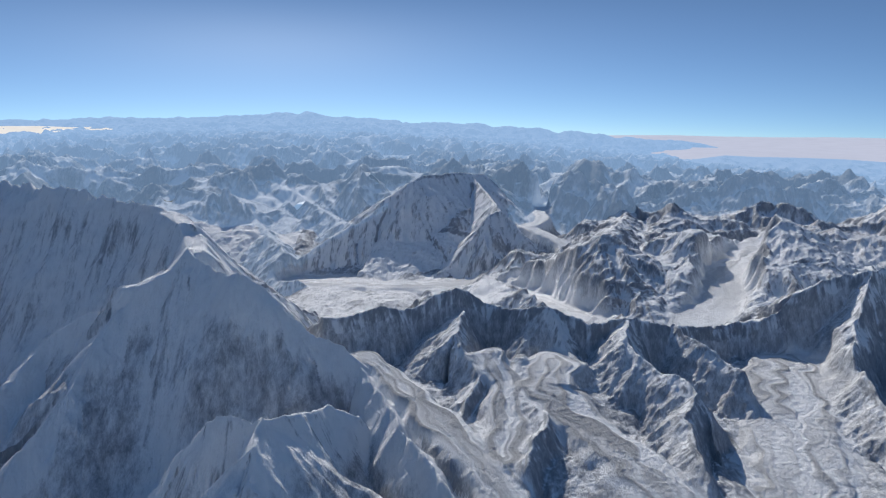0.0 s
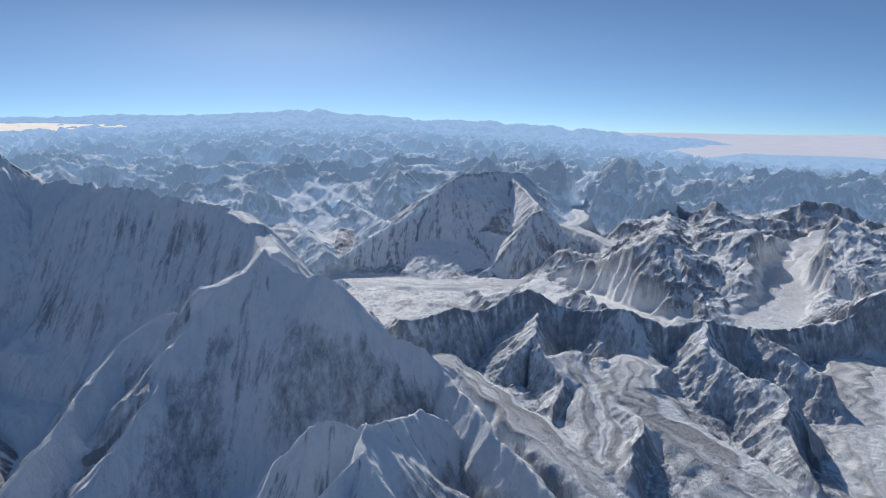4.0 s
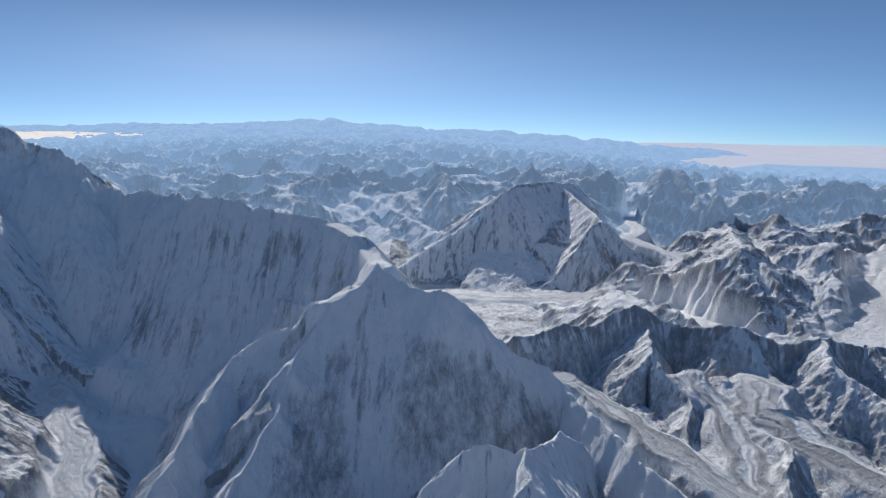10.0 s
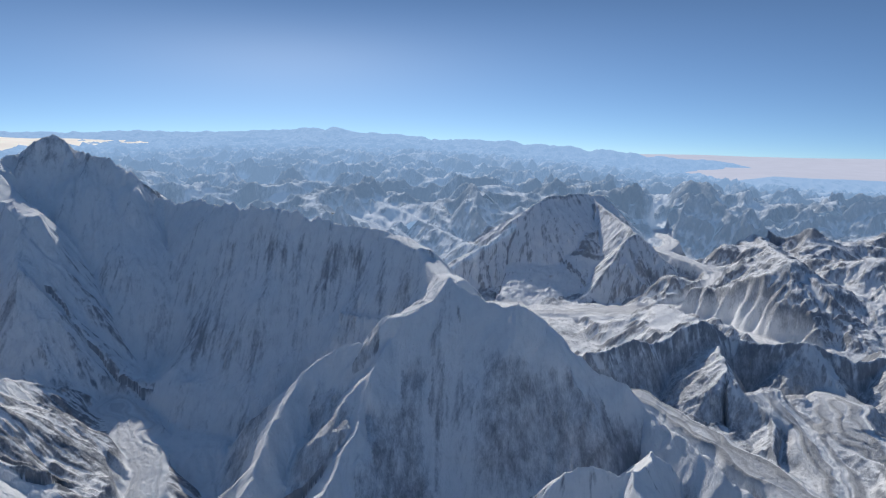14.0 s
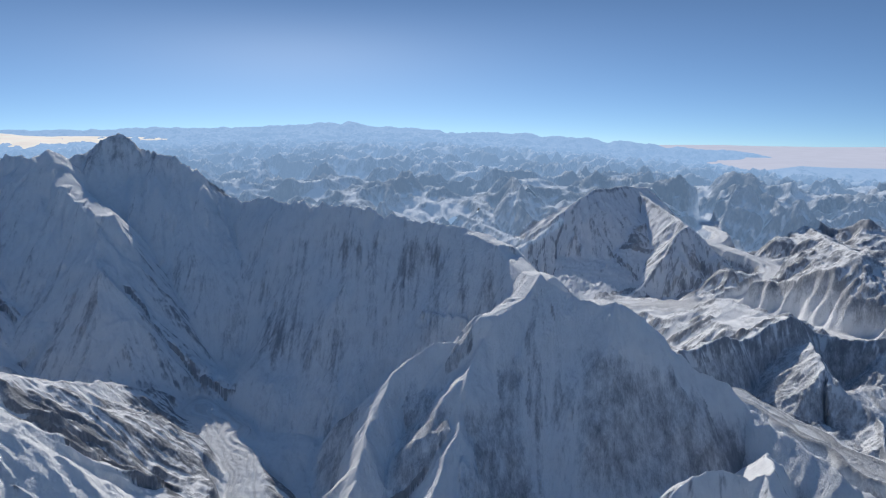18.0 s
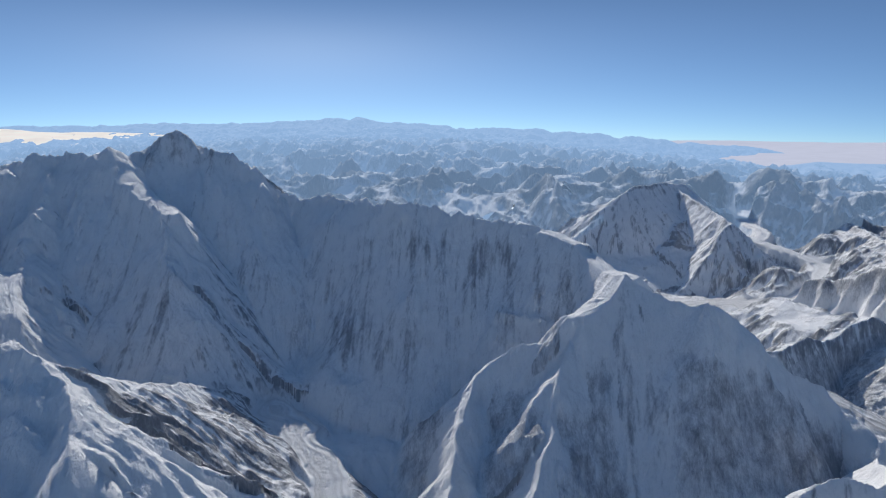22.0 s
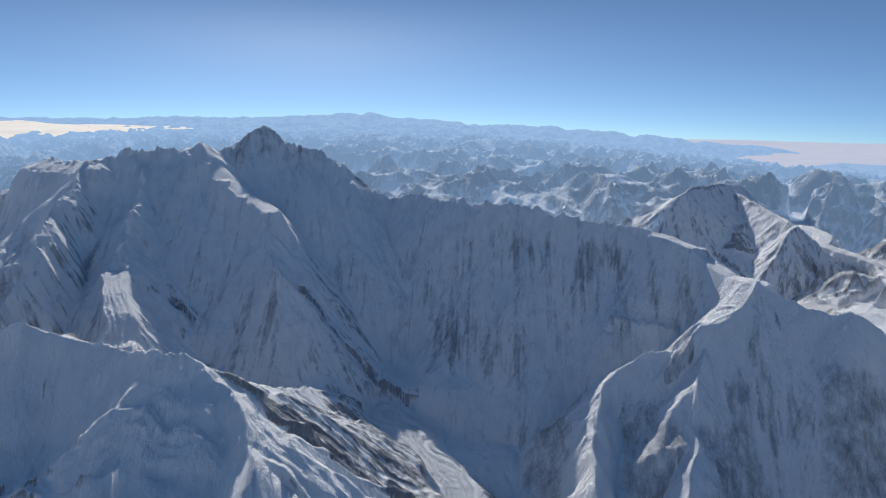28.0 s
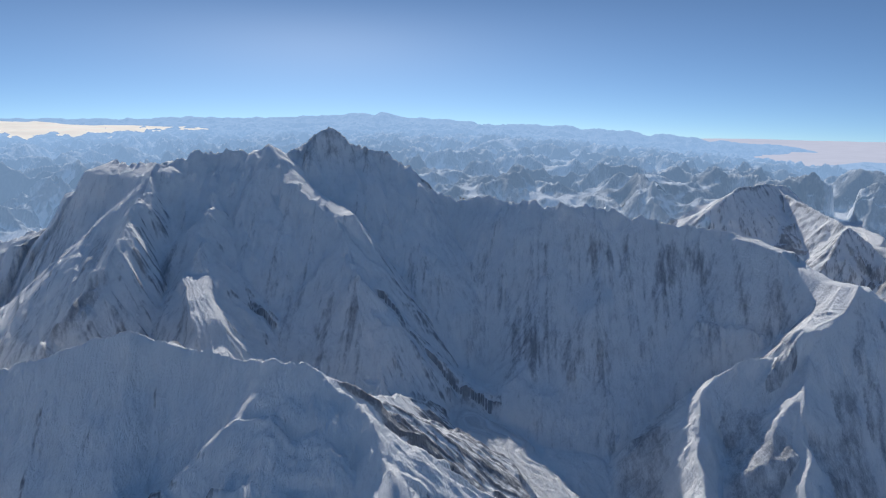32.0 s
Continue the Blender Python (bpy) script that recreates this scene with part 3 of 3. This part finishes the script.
def terrain(X, Y):
    """Height, owner, snow cover, ice dirt."""
    X, Y = X.astype(np.float32), Y.astype(np.float32)
    # valley floors
    wsum, fl = 0, 0
    for x, y, z in FLOORS:
        w = 1 / ((X - x) ** 2 + (Y - y) ** 2 + 60) ** 1.6
        wsum, fl = wsum + w, fl + w * z
    fl = fl / wsum + 3 * fbm(X / 45, Y / 45, 4)
    far = far_height(X, Y).astype(np.float32)
    t = np.maximum(smooth(Y, 470, 660), smooth(np.abs(X + 80) - 0.55 * Y, 130, 260))
    H = fl * (1 - t) + far * t
    owner = np.where(t > 0.5, 11, 4).astype(np.int32)
    wx = X + 2.2 * perlin(X / 17, Y / 17) + 0.9 * perlin(X / 6, Y / 6)
    wy = Y + 2.2 * perlin(X / 17 + 40, Y / 17) + 0.9 * perlin(X / 6, Y / 6 + 40)
    crest = np.full(X.shape, 60, np.float32)
    face = np.zeros(X.shape, np.int32)
    for name, pts in CRESTS.items():
        near, away, ribs = STEEP.get(name, (0.95, 0.95, 0.8))
        ease = 0.04 if name in ("dome", "dome_rib", "barrier", "front", "peak_east", "spur") else 0.2
        P = np.array(pts)
        reach = 120 if P[:, 1].min() < 1500 else 500
        m = np.nonzero((X > P[:, 0].min() - reach) & (X < P[:, 0].max() + reach) & (Y > P[:, 1].min() - reach) & (Y < P[:, 1].max() + reach))
        even = name in ("ramp", "wall_cap", "peak_cap", "ledge")
        d, side, z, s = along(X[m] if even else wx[m], Y[m] if even else wy[m], pts, near)
        x, y = X[m], Y[m]
        way = P[-1, :2] - P[0, :2]
        way = way / np.hypot(*way)
        s = x * way[0] + y * way[1]
        slope = (near + (away - near) * smooth(side, -0.3, 0.3)) * (1 + 0.18 * perlin(x / 30, y / 30))
        fall = slope * d * (1 - ease * np.clip(d / 80, 0, 1))
        if name in BEND:
            two = [hi * np.minimum(d, w) + lo * np.maximum(d - w, 0) for w, hi, lo in BEND[name]]
            fall = two[0] + (two[1] - two[0]) * smooth(side, -0.3, 0.3)
        sw = s + 2.5 * perlin(x / 14, y / 14 + 9)
        big = smooth(d, 0, 14)
        flute = (2.6 * big * (np.abs(perlin(sw / 15, d / 70 + 3)) * 2 - 0.5) + 1.5 * smooth(d, 0, 6) * (np.abs(perlin(sw / 6.3 + 5, d / 40)) * 2 - 0.5)
                 + 0.6 * smooth(d, 0, 3) * (np.abs(perlin(sw / 2.6 + 9, d / 22)) * 2 - 0.5))
        h = z - fall - 0.6 * ribs * flute
        h = np.where(h > H[m] - 30, h, H[m] - 30)
        old = H[m]
        k = 1.6
        q = np.clip(0.5 + 0.5 * (h - old) / k, 0, 1)
        H[m] = old * (1 - q) + h * q + k * q * (1 - q) * 0.5
        owner[m] = np.where(h > old, OWNER.get(name, 4), owner[m])
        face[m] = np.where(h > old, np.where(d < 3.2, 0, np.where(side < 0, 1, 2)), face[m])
        crest[m] = np.minimum(crest[m], np.where(h > old - 2, d, 60))
    # broken relief, quiet on the crests themselves
    rough = 0.25 + 0.75 * smooth(crest, 0, 10)
    calm = np.array([CALM.get(k, 1.0) for k in range(40)], np.float32)[owner]
    rough = rough * calm * (1 - 0.6 * smooth(crest, 45, 59) * (Y < 480))
    # wind-packed snow caps stay smooth
    cap = np.full(X.shape, 60, np.float32)
    if Y.min() < 600:
        m = np.nonzero((Y > 215) & (Y < 340) & (X < -80) & (X > -330))
        for name in ("ramp", "wall_cap", "peak_cap"):
            cap[m] = np.minimum(cap[m], along(X[m], Y[m], CRESTS[name])[0])
    cap = 0.15 + 0.85 * smooth(cap, 3, 9)
    gap = np.full(X.shape, 9, np.float32)
    if Y.min() < 600:
        m = np.nonzero(Y > 350)
        for name in ("glacier_main", "glacier_high", "glacier_east"):
            gap[m] = np.minimum(gap[m], along(X[m], Y[m], GLACIERS[name][0])[0] / GLACIERS[name][1])
        wild = smooth(X, -20, 60) * (1 - 0.5 * smooth(Y, 540, 620)) * smooth(Y, 370, 430) * smooth(gap, 1.0, 2.6) * smooth(crest, 6, 30)
        H = H + wild * (24 * ridged(wx / 75, wy / 75, 3, 0.5) - 12)
    deep = np.array([GULLY.get(k, (0.3, 0.3)) for k in range(40)], np.float32)
    deep = blur(np.where(face == 2, deep[owner, 1], deep[owner, 0]), 6) * (0.3 + 0.7 * smooth(crest, 0, 9)) * cap
    deep = deep * np.where(owner == 0, 0.35 + 0.65 * smooth(X, -352, -335), 1)
    H, rib = erode(X, Y, H, deep, blur(t, 3))
    rough = rough * cap
    rel = 1.5 * (ridged(wx / 27, wy / 27, 7, 0.56) - 0.5) + 0.5 * fbm(X / 3.1, Y / 3.1, 3, 0.6)
    rel = rel + 0.6 * (ridged(wx / 7.5 + 60, wy / 7.5, 4, 0.6) - 0.45)
    rel = rel + np.where(owner == 7, 1.8, 0) * (ridged(wx / 17, wy / 11 + 9, 4, 0.55) - 0.5)
    jag = cap * np.where(owner == 0, np.where(X < -240, 3.0, 2.2), 1.3) * (1 - smooth(crest, 0, 6)) * (0.65 * fbm(X / 7, Y / 12, 3, 0.5) + 0.5 * fbm(X / 3.4, Y / 8, 3, 0.6))
    H = H + (1 - t) * rel * rough + jag * (1 - smooth(Y, 450, 900))
    H = H + 9 * t * smooth(Y, 2000, 3200) * fbm(X / 110, Y / 260, 4, 0.6)
    grime = np.zeros_like(H)
    ice = np.zeros_like(H)
    for i, (name, (pts, width)) in enumerate(GLACIERS.items()):
        P = np.array(pts)
        m = np.nonzero((X > P[:, 0].min() - 50) & (X < P[:, 0].max() + 50) & (Y > P[:, 1].min() - 50) & (Y < P[:, 1].max() + 50))
        d, side, z, s = along(wx[m], wy[m], pts)
        d = np.maximum(d + 0.3 * width * perlin(X[m] / 9, Y[m] / 9 + i), 0)
        w = 1 - smooth(d, 0.6 * width, 1.3 * width)
        u = np.sign(side) * d / width
        band = perlin(u * 3.2 + 2.3 * i, s / 85 + 7 * i) + 0.6 * perlin(u * 8 + i, s / 50)
        surf = z + 0.3 * (1 - np.minimum(u * u, 1)) + 0.5 * band + 0.12 * np.abs(perlin(u * 12 + i, s / 60)) + 0.2 * np.abs(perlin(s / 1.7 + u * 1.5 * np.abs(u), u * 2.4)) + 0.16 * fbm(X[m] / 1.8, Y[m] / 1.8, 3)
        H[m] = H[m] * (1 - w) + surf * w
        dirt = {"glacier_main": 0.5, "glacier_high": 0.3, "glacier_east": 0.45, "glacier_cirque": 0.35, "glacier_hanging": 0.05}.get(name, 0.85)
        grime[m] = np.maximum(grime[m], w * dirt * np.clip(0.4 + 1.1 * band, 0.03, 1.0))
        ice[m] = np.maximum(ice[m], w)
        owner[m] = np.where(w > 0.5, 20 + i, owner[m])
        face[m] = np.where(w > 0.5, np.where(u < -0.8, 4, np.where(u > 0.8, 5, 3)), face[m])
    return H, owner, face, ice, grime, crest, rib


def sheet(us, ys):
    """A fan of places that widens ahead: u is across, y ahead."""
    U, Yg = np.meshgrid(us, ys)
    return -109 + U * (Yg + 150), Yg


def snow_cover(X, Y, H, ice, rib, bare):
    gy, gx = np.gradient(H)
    ny, nx = np.gradient(Y)[0], np.gradient(X)[1]
    shear = np.gradient(X)[0]
    dx = gx / nx
    dy = (gy - dx * shear) / ny
    slope = np.sqrt(dx * dx + dy * dy)
    lap = np.clip((np.roll(H, 4, 0) + np.roll(H, -4, 0) + np.roll(H, 4, 1) + np.roll(H, -4, 1) - 4 * H), -2, 2)
    s = 0.5 + (bare - slope) * 0.75 + 0.1 * lap + 0.22 * fbm(X / 14, Y / 14, 3) - 0.36 * rib
    return np.clip(np.maximum(s, ice * 1.2), -0.5, 1.6)


def mesh_from(name, X, Y, H, faces_ok, data, mat):
    """One mesh from the cells of a sheet that faces_ok marks."""
    rows, cols = X.shape
    idx = np.arange(rows * cols, dtype=np.int32).reshape(rows, cols)
    q = np.stack([idx[:-1, :-1], idx[:-1, 1:], idx[1:, 1:], idx[1:, :-1]], -1)[faces_ok]
    used, inv = np.unique(q.ravel(), return_inverse=True)
    me = bpy.data.meshes.new(name)
    co = np.stack([X.ravel()[used], Y.ravel()[used], H.ravel()[used]], -1).astype(np.float32)
    me.vertices.add(len(used))
    me.vertices.foreach_set("co", co.ravel())
    me.loops.add(len(inv))
    me.loops.foreach_set("vertex_index", inv.astype(np.int32).ravel())
    me.polygons.add(len(q))
    me.polygons.foreach_set("loop_start", np.arange(0, 4 * len(q), 4, dtype=np.int32))
    me.polygons.foreach_set("use_smooth", np.ones(len(q), bool))
    me.update(calc_edges=True)
    for key, arr in data.items():
        at = me.attributes.new(key, 'FLOAT', 'POINT')
        at.data.foreach_set("value", arr.ravel()[used].astype(np.float32))
    me.materials.append(mat)
    return me


def spread(stops, counts):
    return np.concatenate([np.linspace(a, b, n, endpoint=False) for a, b, n in zip(stops[:-1], stops[1:], counts)] + [[stops[-1]]])


# ---- near ground, 2 km wide and 600 m deep ----
THINGS = {
    0: ("mountain", "huge snow-covered mountain massif with a fluted shaded wall and rocky summit", "mountain"),
    1: ("peak", "steep snow peak with a sharp sunlit ridge and shaded face", "mountain"),
    2: ("ridge", "low snow spur with a thin white sunlit crest", "ridge"),
    3: ("ridge", "snowy rock ridge with a lit back slope and shaded front", "ridge"),
    4: ("ridge", "dark jagged barrier ridge with rocky spurs between glaciers", "ridge"),
    5: ("peak", "broad pyramid-shaped mountain with a shaded face over the valley", "mountain"),
    6: ("peak", "rugged rocky crag rising over the valley glacier", "mountain"),
    7: ("peak", "snowy peak above a bright crevassed icefield", "mountain"),
    8: ("ridge", "hazy snow-streaked ridge behind the main massif", "ridge"),
    9: ("peak", "sharp distant horn of snow and rock", "mountain"),
    10: ("peak", "pointed snow-streaked peak behind the icefield", "mountain"),
    11: ("ground", "snowy mountain country of ridges and valleys", ""),
}
ICE = {
    20: "narrow pale glacier below the steep snow peak",
    21: "short broken glacier between two rock ribs",
    23: "wide striped glacier under the dark barrier ridge",
    24: "broad flat valley glacier in front of the pyramid mountain",
    25: "winding white glacier beside the pyramid mountain",
    26: "bright glacier falling from the icefield",
    27: "small sunlit hanging glacier on the shaded massif",
    28: "sunlit glacier on the shaded floor under the great wall",
}
us = np.linspace(-0.80, 0.80, NEAR_COLS)
X, Y = sheet(us, spread((88, 150, 345, 620), NEAR_ROWS))
H, owner, face, ice, grime, crest, rib = terrain(X, Y)
brow = np.interp(X, [p[0] for p in CRESTS["front"]], [p[1] for p in CRESTS["front"]]) + 2
bare = np.array([BARE.get(k, 1.3) for k in range(40)])[owner]
bare = bare + np.where((owner == 3) & (Y < brow), 2.2, 0) + np.where((owner == 4) & (face == 1), 0.3, 0)
bare = bare - np.where(owner == 0, 0.75 * smooth(crest, 10, 45), 0)
bare = bare - np.where((owner == 4) | (owner == 3), np.where(face == 1, 0.2, 0.7) * (1 - smooth(H, 166, 186)), 0)
bare = bare + np.where(owner == 3, 1.3 * (1 - smooth(crest, 2, 11)), 0)
bare = bare + np.where(owner == 4, 0.5 * (1 - smooth(crest, 2, 9)), 0)
snow = snow_cover(X, Y, H, ice, rib, bare)
# the great wall: smooth snow under the crest and at the foot, streaks of rock running down between
lean = X + 2.0 * perlin(X / 11, H / 30)
streak = perlin(lean / 6.5, H / 34) + 0.8 * perlin(lean / 2.6 + 7, H / 19) + 0.5 * perlin(lean / 1.2 + 3, H / 9)
top = np.interp(X, (-330, -290, -255, -225, -205, -120), (222, 212, 212, 206, 224, 222))
zone = smooth(H, 166, 184) * (1 - smooth(H, top - 8, top + 5)) * (1 - 0.75 * np.exp(-((X + 229) / 13) ** 2))
zone = zone * (0.6 + 0.6 * perlin(X / 38 + 5, H / 28))
wall_snow = 0.98 - zone * (0.42 + 0.75 * streak) - 0.12 * rib
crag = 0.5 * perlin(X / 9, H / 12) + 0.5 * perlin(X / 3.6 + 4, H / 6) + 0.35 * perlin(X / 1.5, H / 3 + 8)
# steep peak and spur faces: rock patches, plus shade painted as thinner snow
steep_shade = blur(((owner == 1) | (owner == 2)).astype(np.float32), 7) * smooth(crest, 1, 14) * (1 - 0.6 * smooth(H, 200, 216))
snow = snow + (np.minimum(snow, 1.0) - 0.62 - 0.4 * crag - snow) * steep_shade
snow = np.where((owner == 4) & (X < -120), 1.0 + 0.2 * crag, snow)
# lower east ridge of the peak: its shade is painted in as less snow
snow = snow - np.where(owner == 1, 0.45 * smooth(X, -48, -30), 0)
snow = np.minimum(snow, 1.3)
snow = np.where((owner == 0) & (face != 2), snow + 0.85 * (wall_snow - snow), snow)
# dark rock on the summit block
snow = snow - np.where(owner == 0, (0.4 + 0.6 * crag) * smooth(H, 240, 252) * smooth(X, -303, -297), 0)
# barrier front evenly darkened: shade painted into the snow cover
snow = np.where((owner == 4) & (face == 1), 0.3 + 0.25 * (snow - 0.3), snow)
PARTS = {0: ("crest", "sharp snow crest"), 1: ("front_face", "shaded snow face"), 2: ("back_slope", "sunlit snow slope"),
         3: ("ice_stream", ""), 4: ("moraine", "grey stony moraine edge"), 5: ("moraine", "grey stony moraine edge")}


def pieces(key, least):
    """Numbers the connected patches of equal cells; a patch under the least size joins its neighbour."""
    for turn in range(3):
        rows, cols = key.shape
        parent, size, first, spans = [], [], [], []

        def root(a):
            while parent[a] != a:
                parent[a] = parent[parent[a]]
                a = parent[a]
            return a

        prev = []
        for r in range(rows):
            line = key[r]
            cuts = np.concatenate([[0], np.flatnonzero(np.diff(line)) + 1, [cols]])
            runs, p = [], 0
            for c0, c1 in zip(cuts[:-1].tolist(), cuts[1:].tolist()):
                me = len(parent)
                parent.append(me), size.append(c1 - c0), first.append((r, c0)), spans.append((r, c0, c1))
                v = line[c0]
                while p < len(prev) and prev[p][1] <= c0:
                    p += 1
                q = p
                while q < len(prev) and prev[q][0] < c1:
                    if prev[q][3] == v:
                        a, b = root(me), root(prev[q][2])
                        if a != b:
                            parent[max(a, b)] = min(a, b)
                            size[min(a, b)] += size[max(a, b)]
                    q += 1
                runs.append((c0, c1, me, v))
            prev = runs
        if turn == 2:
            out = np.zeros(key.shape, np.int32)
            for n, (r, c0, c1) in enumerate(spans):
                out[r, c0:c1] = root(n)
            return key, out
        new_key = key.copy()
        for n, (r, c0, c1) in enumerate(spans):
            a = root(n)
            if size[a] < least:
                fr, fc = first[a]
                new_key[r, c0:c1] = key[fr, fc - 1] if fc > 0 else (key[fr - 1, fc] if fr > 0 else key[r, c0])
        key = new_key


key, patch = pieces(owner[:-1, :-1] * 8 + np.where(owner[:-1, :-1] == 11, 0, face[:-1, :-1]), 600)
cell, side_of = key // 8, key % 8
dust_haze = np.array([DUST_HAZE.get(k, 0.0) for k in range(40)])[owner] * np.ones_like(H)
layers = {"snow": snow, "grime": grime, "dust_haze": dust_haze}
for k in np.unique(cell):
    ok = cell == k
    r, c = np.nonzero(ok)
    base = Vector((float(X[r, c].mean()), float(Y[r, c].mean()), float(H[r, c].min())))
    # outer ground and ridges 8 to 10 carry the painted haze too
    if k == 11:
        for p in np.unique(patch[ok]):
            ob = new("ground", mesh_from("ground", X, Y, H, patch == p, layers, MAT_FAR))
            tagged(ob, THINGS[k][1], "", "", "structure")
        continue
    name, label, cat = THINGS[k] if k < 20 else ("glacier", ICE.get(k, "pale valley glacier with dark moraine bands flowing between ridges"), "glacier")
    thing = tagged(new(name), label, cat, "glaciers" if k >= 20 else "")
    thing.location = base
    for p in np.unique(patch[ok]):
        sel = patch == p
        part_name, part_label = PARTS[int(side_of[sel][0])]
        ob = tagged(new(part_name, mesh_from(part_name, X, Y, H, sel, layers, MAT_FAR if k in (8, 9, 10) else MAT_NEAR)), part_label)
        ob.parent = thing
        ob.matrix_parent_inverse = Matrix.Translation(-base)

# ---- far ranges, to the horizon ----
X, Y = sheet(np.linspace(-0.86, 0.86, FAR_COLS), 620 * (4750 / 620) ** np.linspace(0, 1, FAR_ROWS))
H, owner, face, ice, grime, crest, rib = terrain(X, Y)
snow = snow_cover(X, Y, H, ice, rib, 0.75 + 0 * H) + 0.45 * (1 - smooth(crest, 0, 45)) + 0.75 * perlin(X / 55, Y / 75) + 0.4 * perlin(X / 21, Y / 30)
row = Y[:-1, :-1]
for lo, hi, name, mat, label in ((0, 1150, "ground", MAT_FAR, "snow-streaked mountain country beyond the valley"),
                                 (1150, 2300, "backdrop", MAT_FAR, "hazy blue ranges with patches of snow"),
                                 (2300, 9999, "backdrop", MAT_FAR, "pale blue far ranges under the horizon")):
    ob = new(name, mesh_from(name, X, Y, H, (row >= lo) & (row < hi), {"snow": snow, "grime": grime, "dust_haze": 0.4 + 0 * H}, mat))
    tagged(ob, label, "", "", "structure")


# ---- low cloud and haze ----
def deck(name, x0, x1, y0, y1, z, bump, size, mat, label, edge=0.25):
    nx, ny = 150, 60
    gx, gy = np.meshgrid(np.linspace(x0, x1, nx), np.linspace(y0, y1, ny))
    u, v = (gx - x0) / (x1 - x0), (gy - y0) / (y1 - y0)
    rim = np.minimum(np.minimum(u, 1 - u), np.minimum(v, 1 - v)) / edge
    thick = np.clip(rim, 0, 1) ** 0.5 * (1 + 0.6 * fbm(gx / size, gy / size, 4)) - 0.35 * np.clip(1 - rim, 0, 1)
    gz = z + bump * thick
    me = mesh_from(name, gx, gy, gz, np.ones((ny - 1, nx - 1), bool), {}, mat)
    return tagged(new(name, me), label, "", "", "structure")


deck("backdrop", -3500, -1330, 2350, 3450, 90, 18, 300, MAT_CLOUD, "bright low cloud bank filling a far valley")
# haze over the plain stands in as a glowing sheet
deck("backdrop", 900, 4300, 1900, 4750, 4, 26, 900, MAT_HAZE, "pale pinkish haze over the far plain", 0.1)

# ---- the rest of the country, all round ----
gx, gy = np.meshgrid(np.linspace(-5200, 5200, 160), np.linspace(-4200, 4900, 140))
gh = far_height(gx, gy)
D = np.sqrt((gx + 109) ** 2 + (gy - 15) ** 2)
gh = np.minimum(gh, 150) - 25 - 12 * smooth(900 - D, 0, 500)
inside = (np.abs(gx + 109) < 0.84 * (gy + 150)) & (gy > 60)
gh = np.where(inside, np.minimum(gh, 276 - D * 0.13) - 130, gh)
g0 = np.zeros_like(gh)
me = mesh_from("ground", gx, gy, gh, np.ones((139, 159), bool), {"snow": 1.1 + 0.4 * fbm(gx / 120, gy / 120, 3), "grime": g0, "dust_haze": g0 + 0.4}, MAT_MID)
tagged(new("ground", me), "snowy mountain country all round", "", "", "structure")
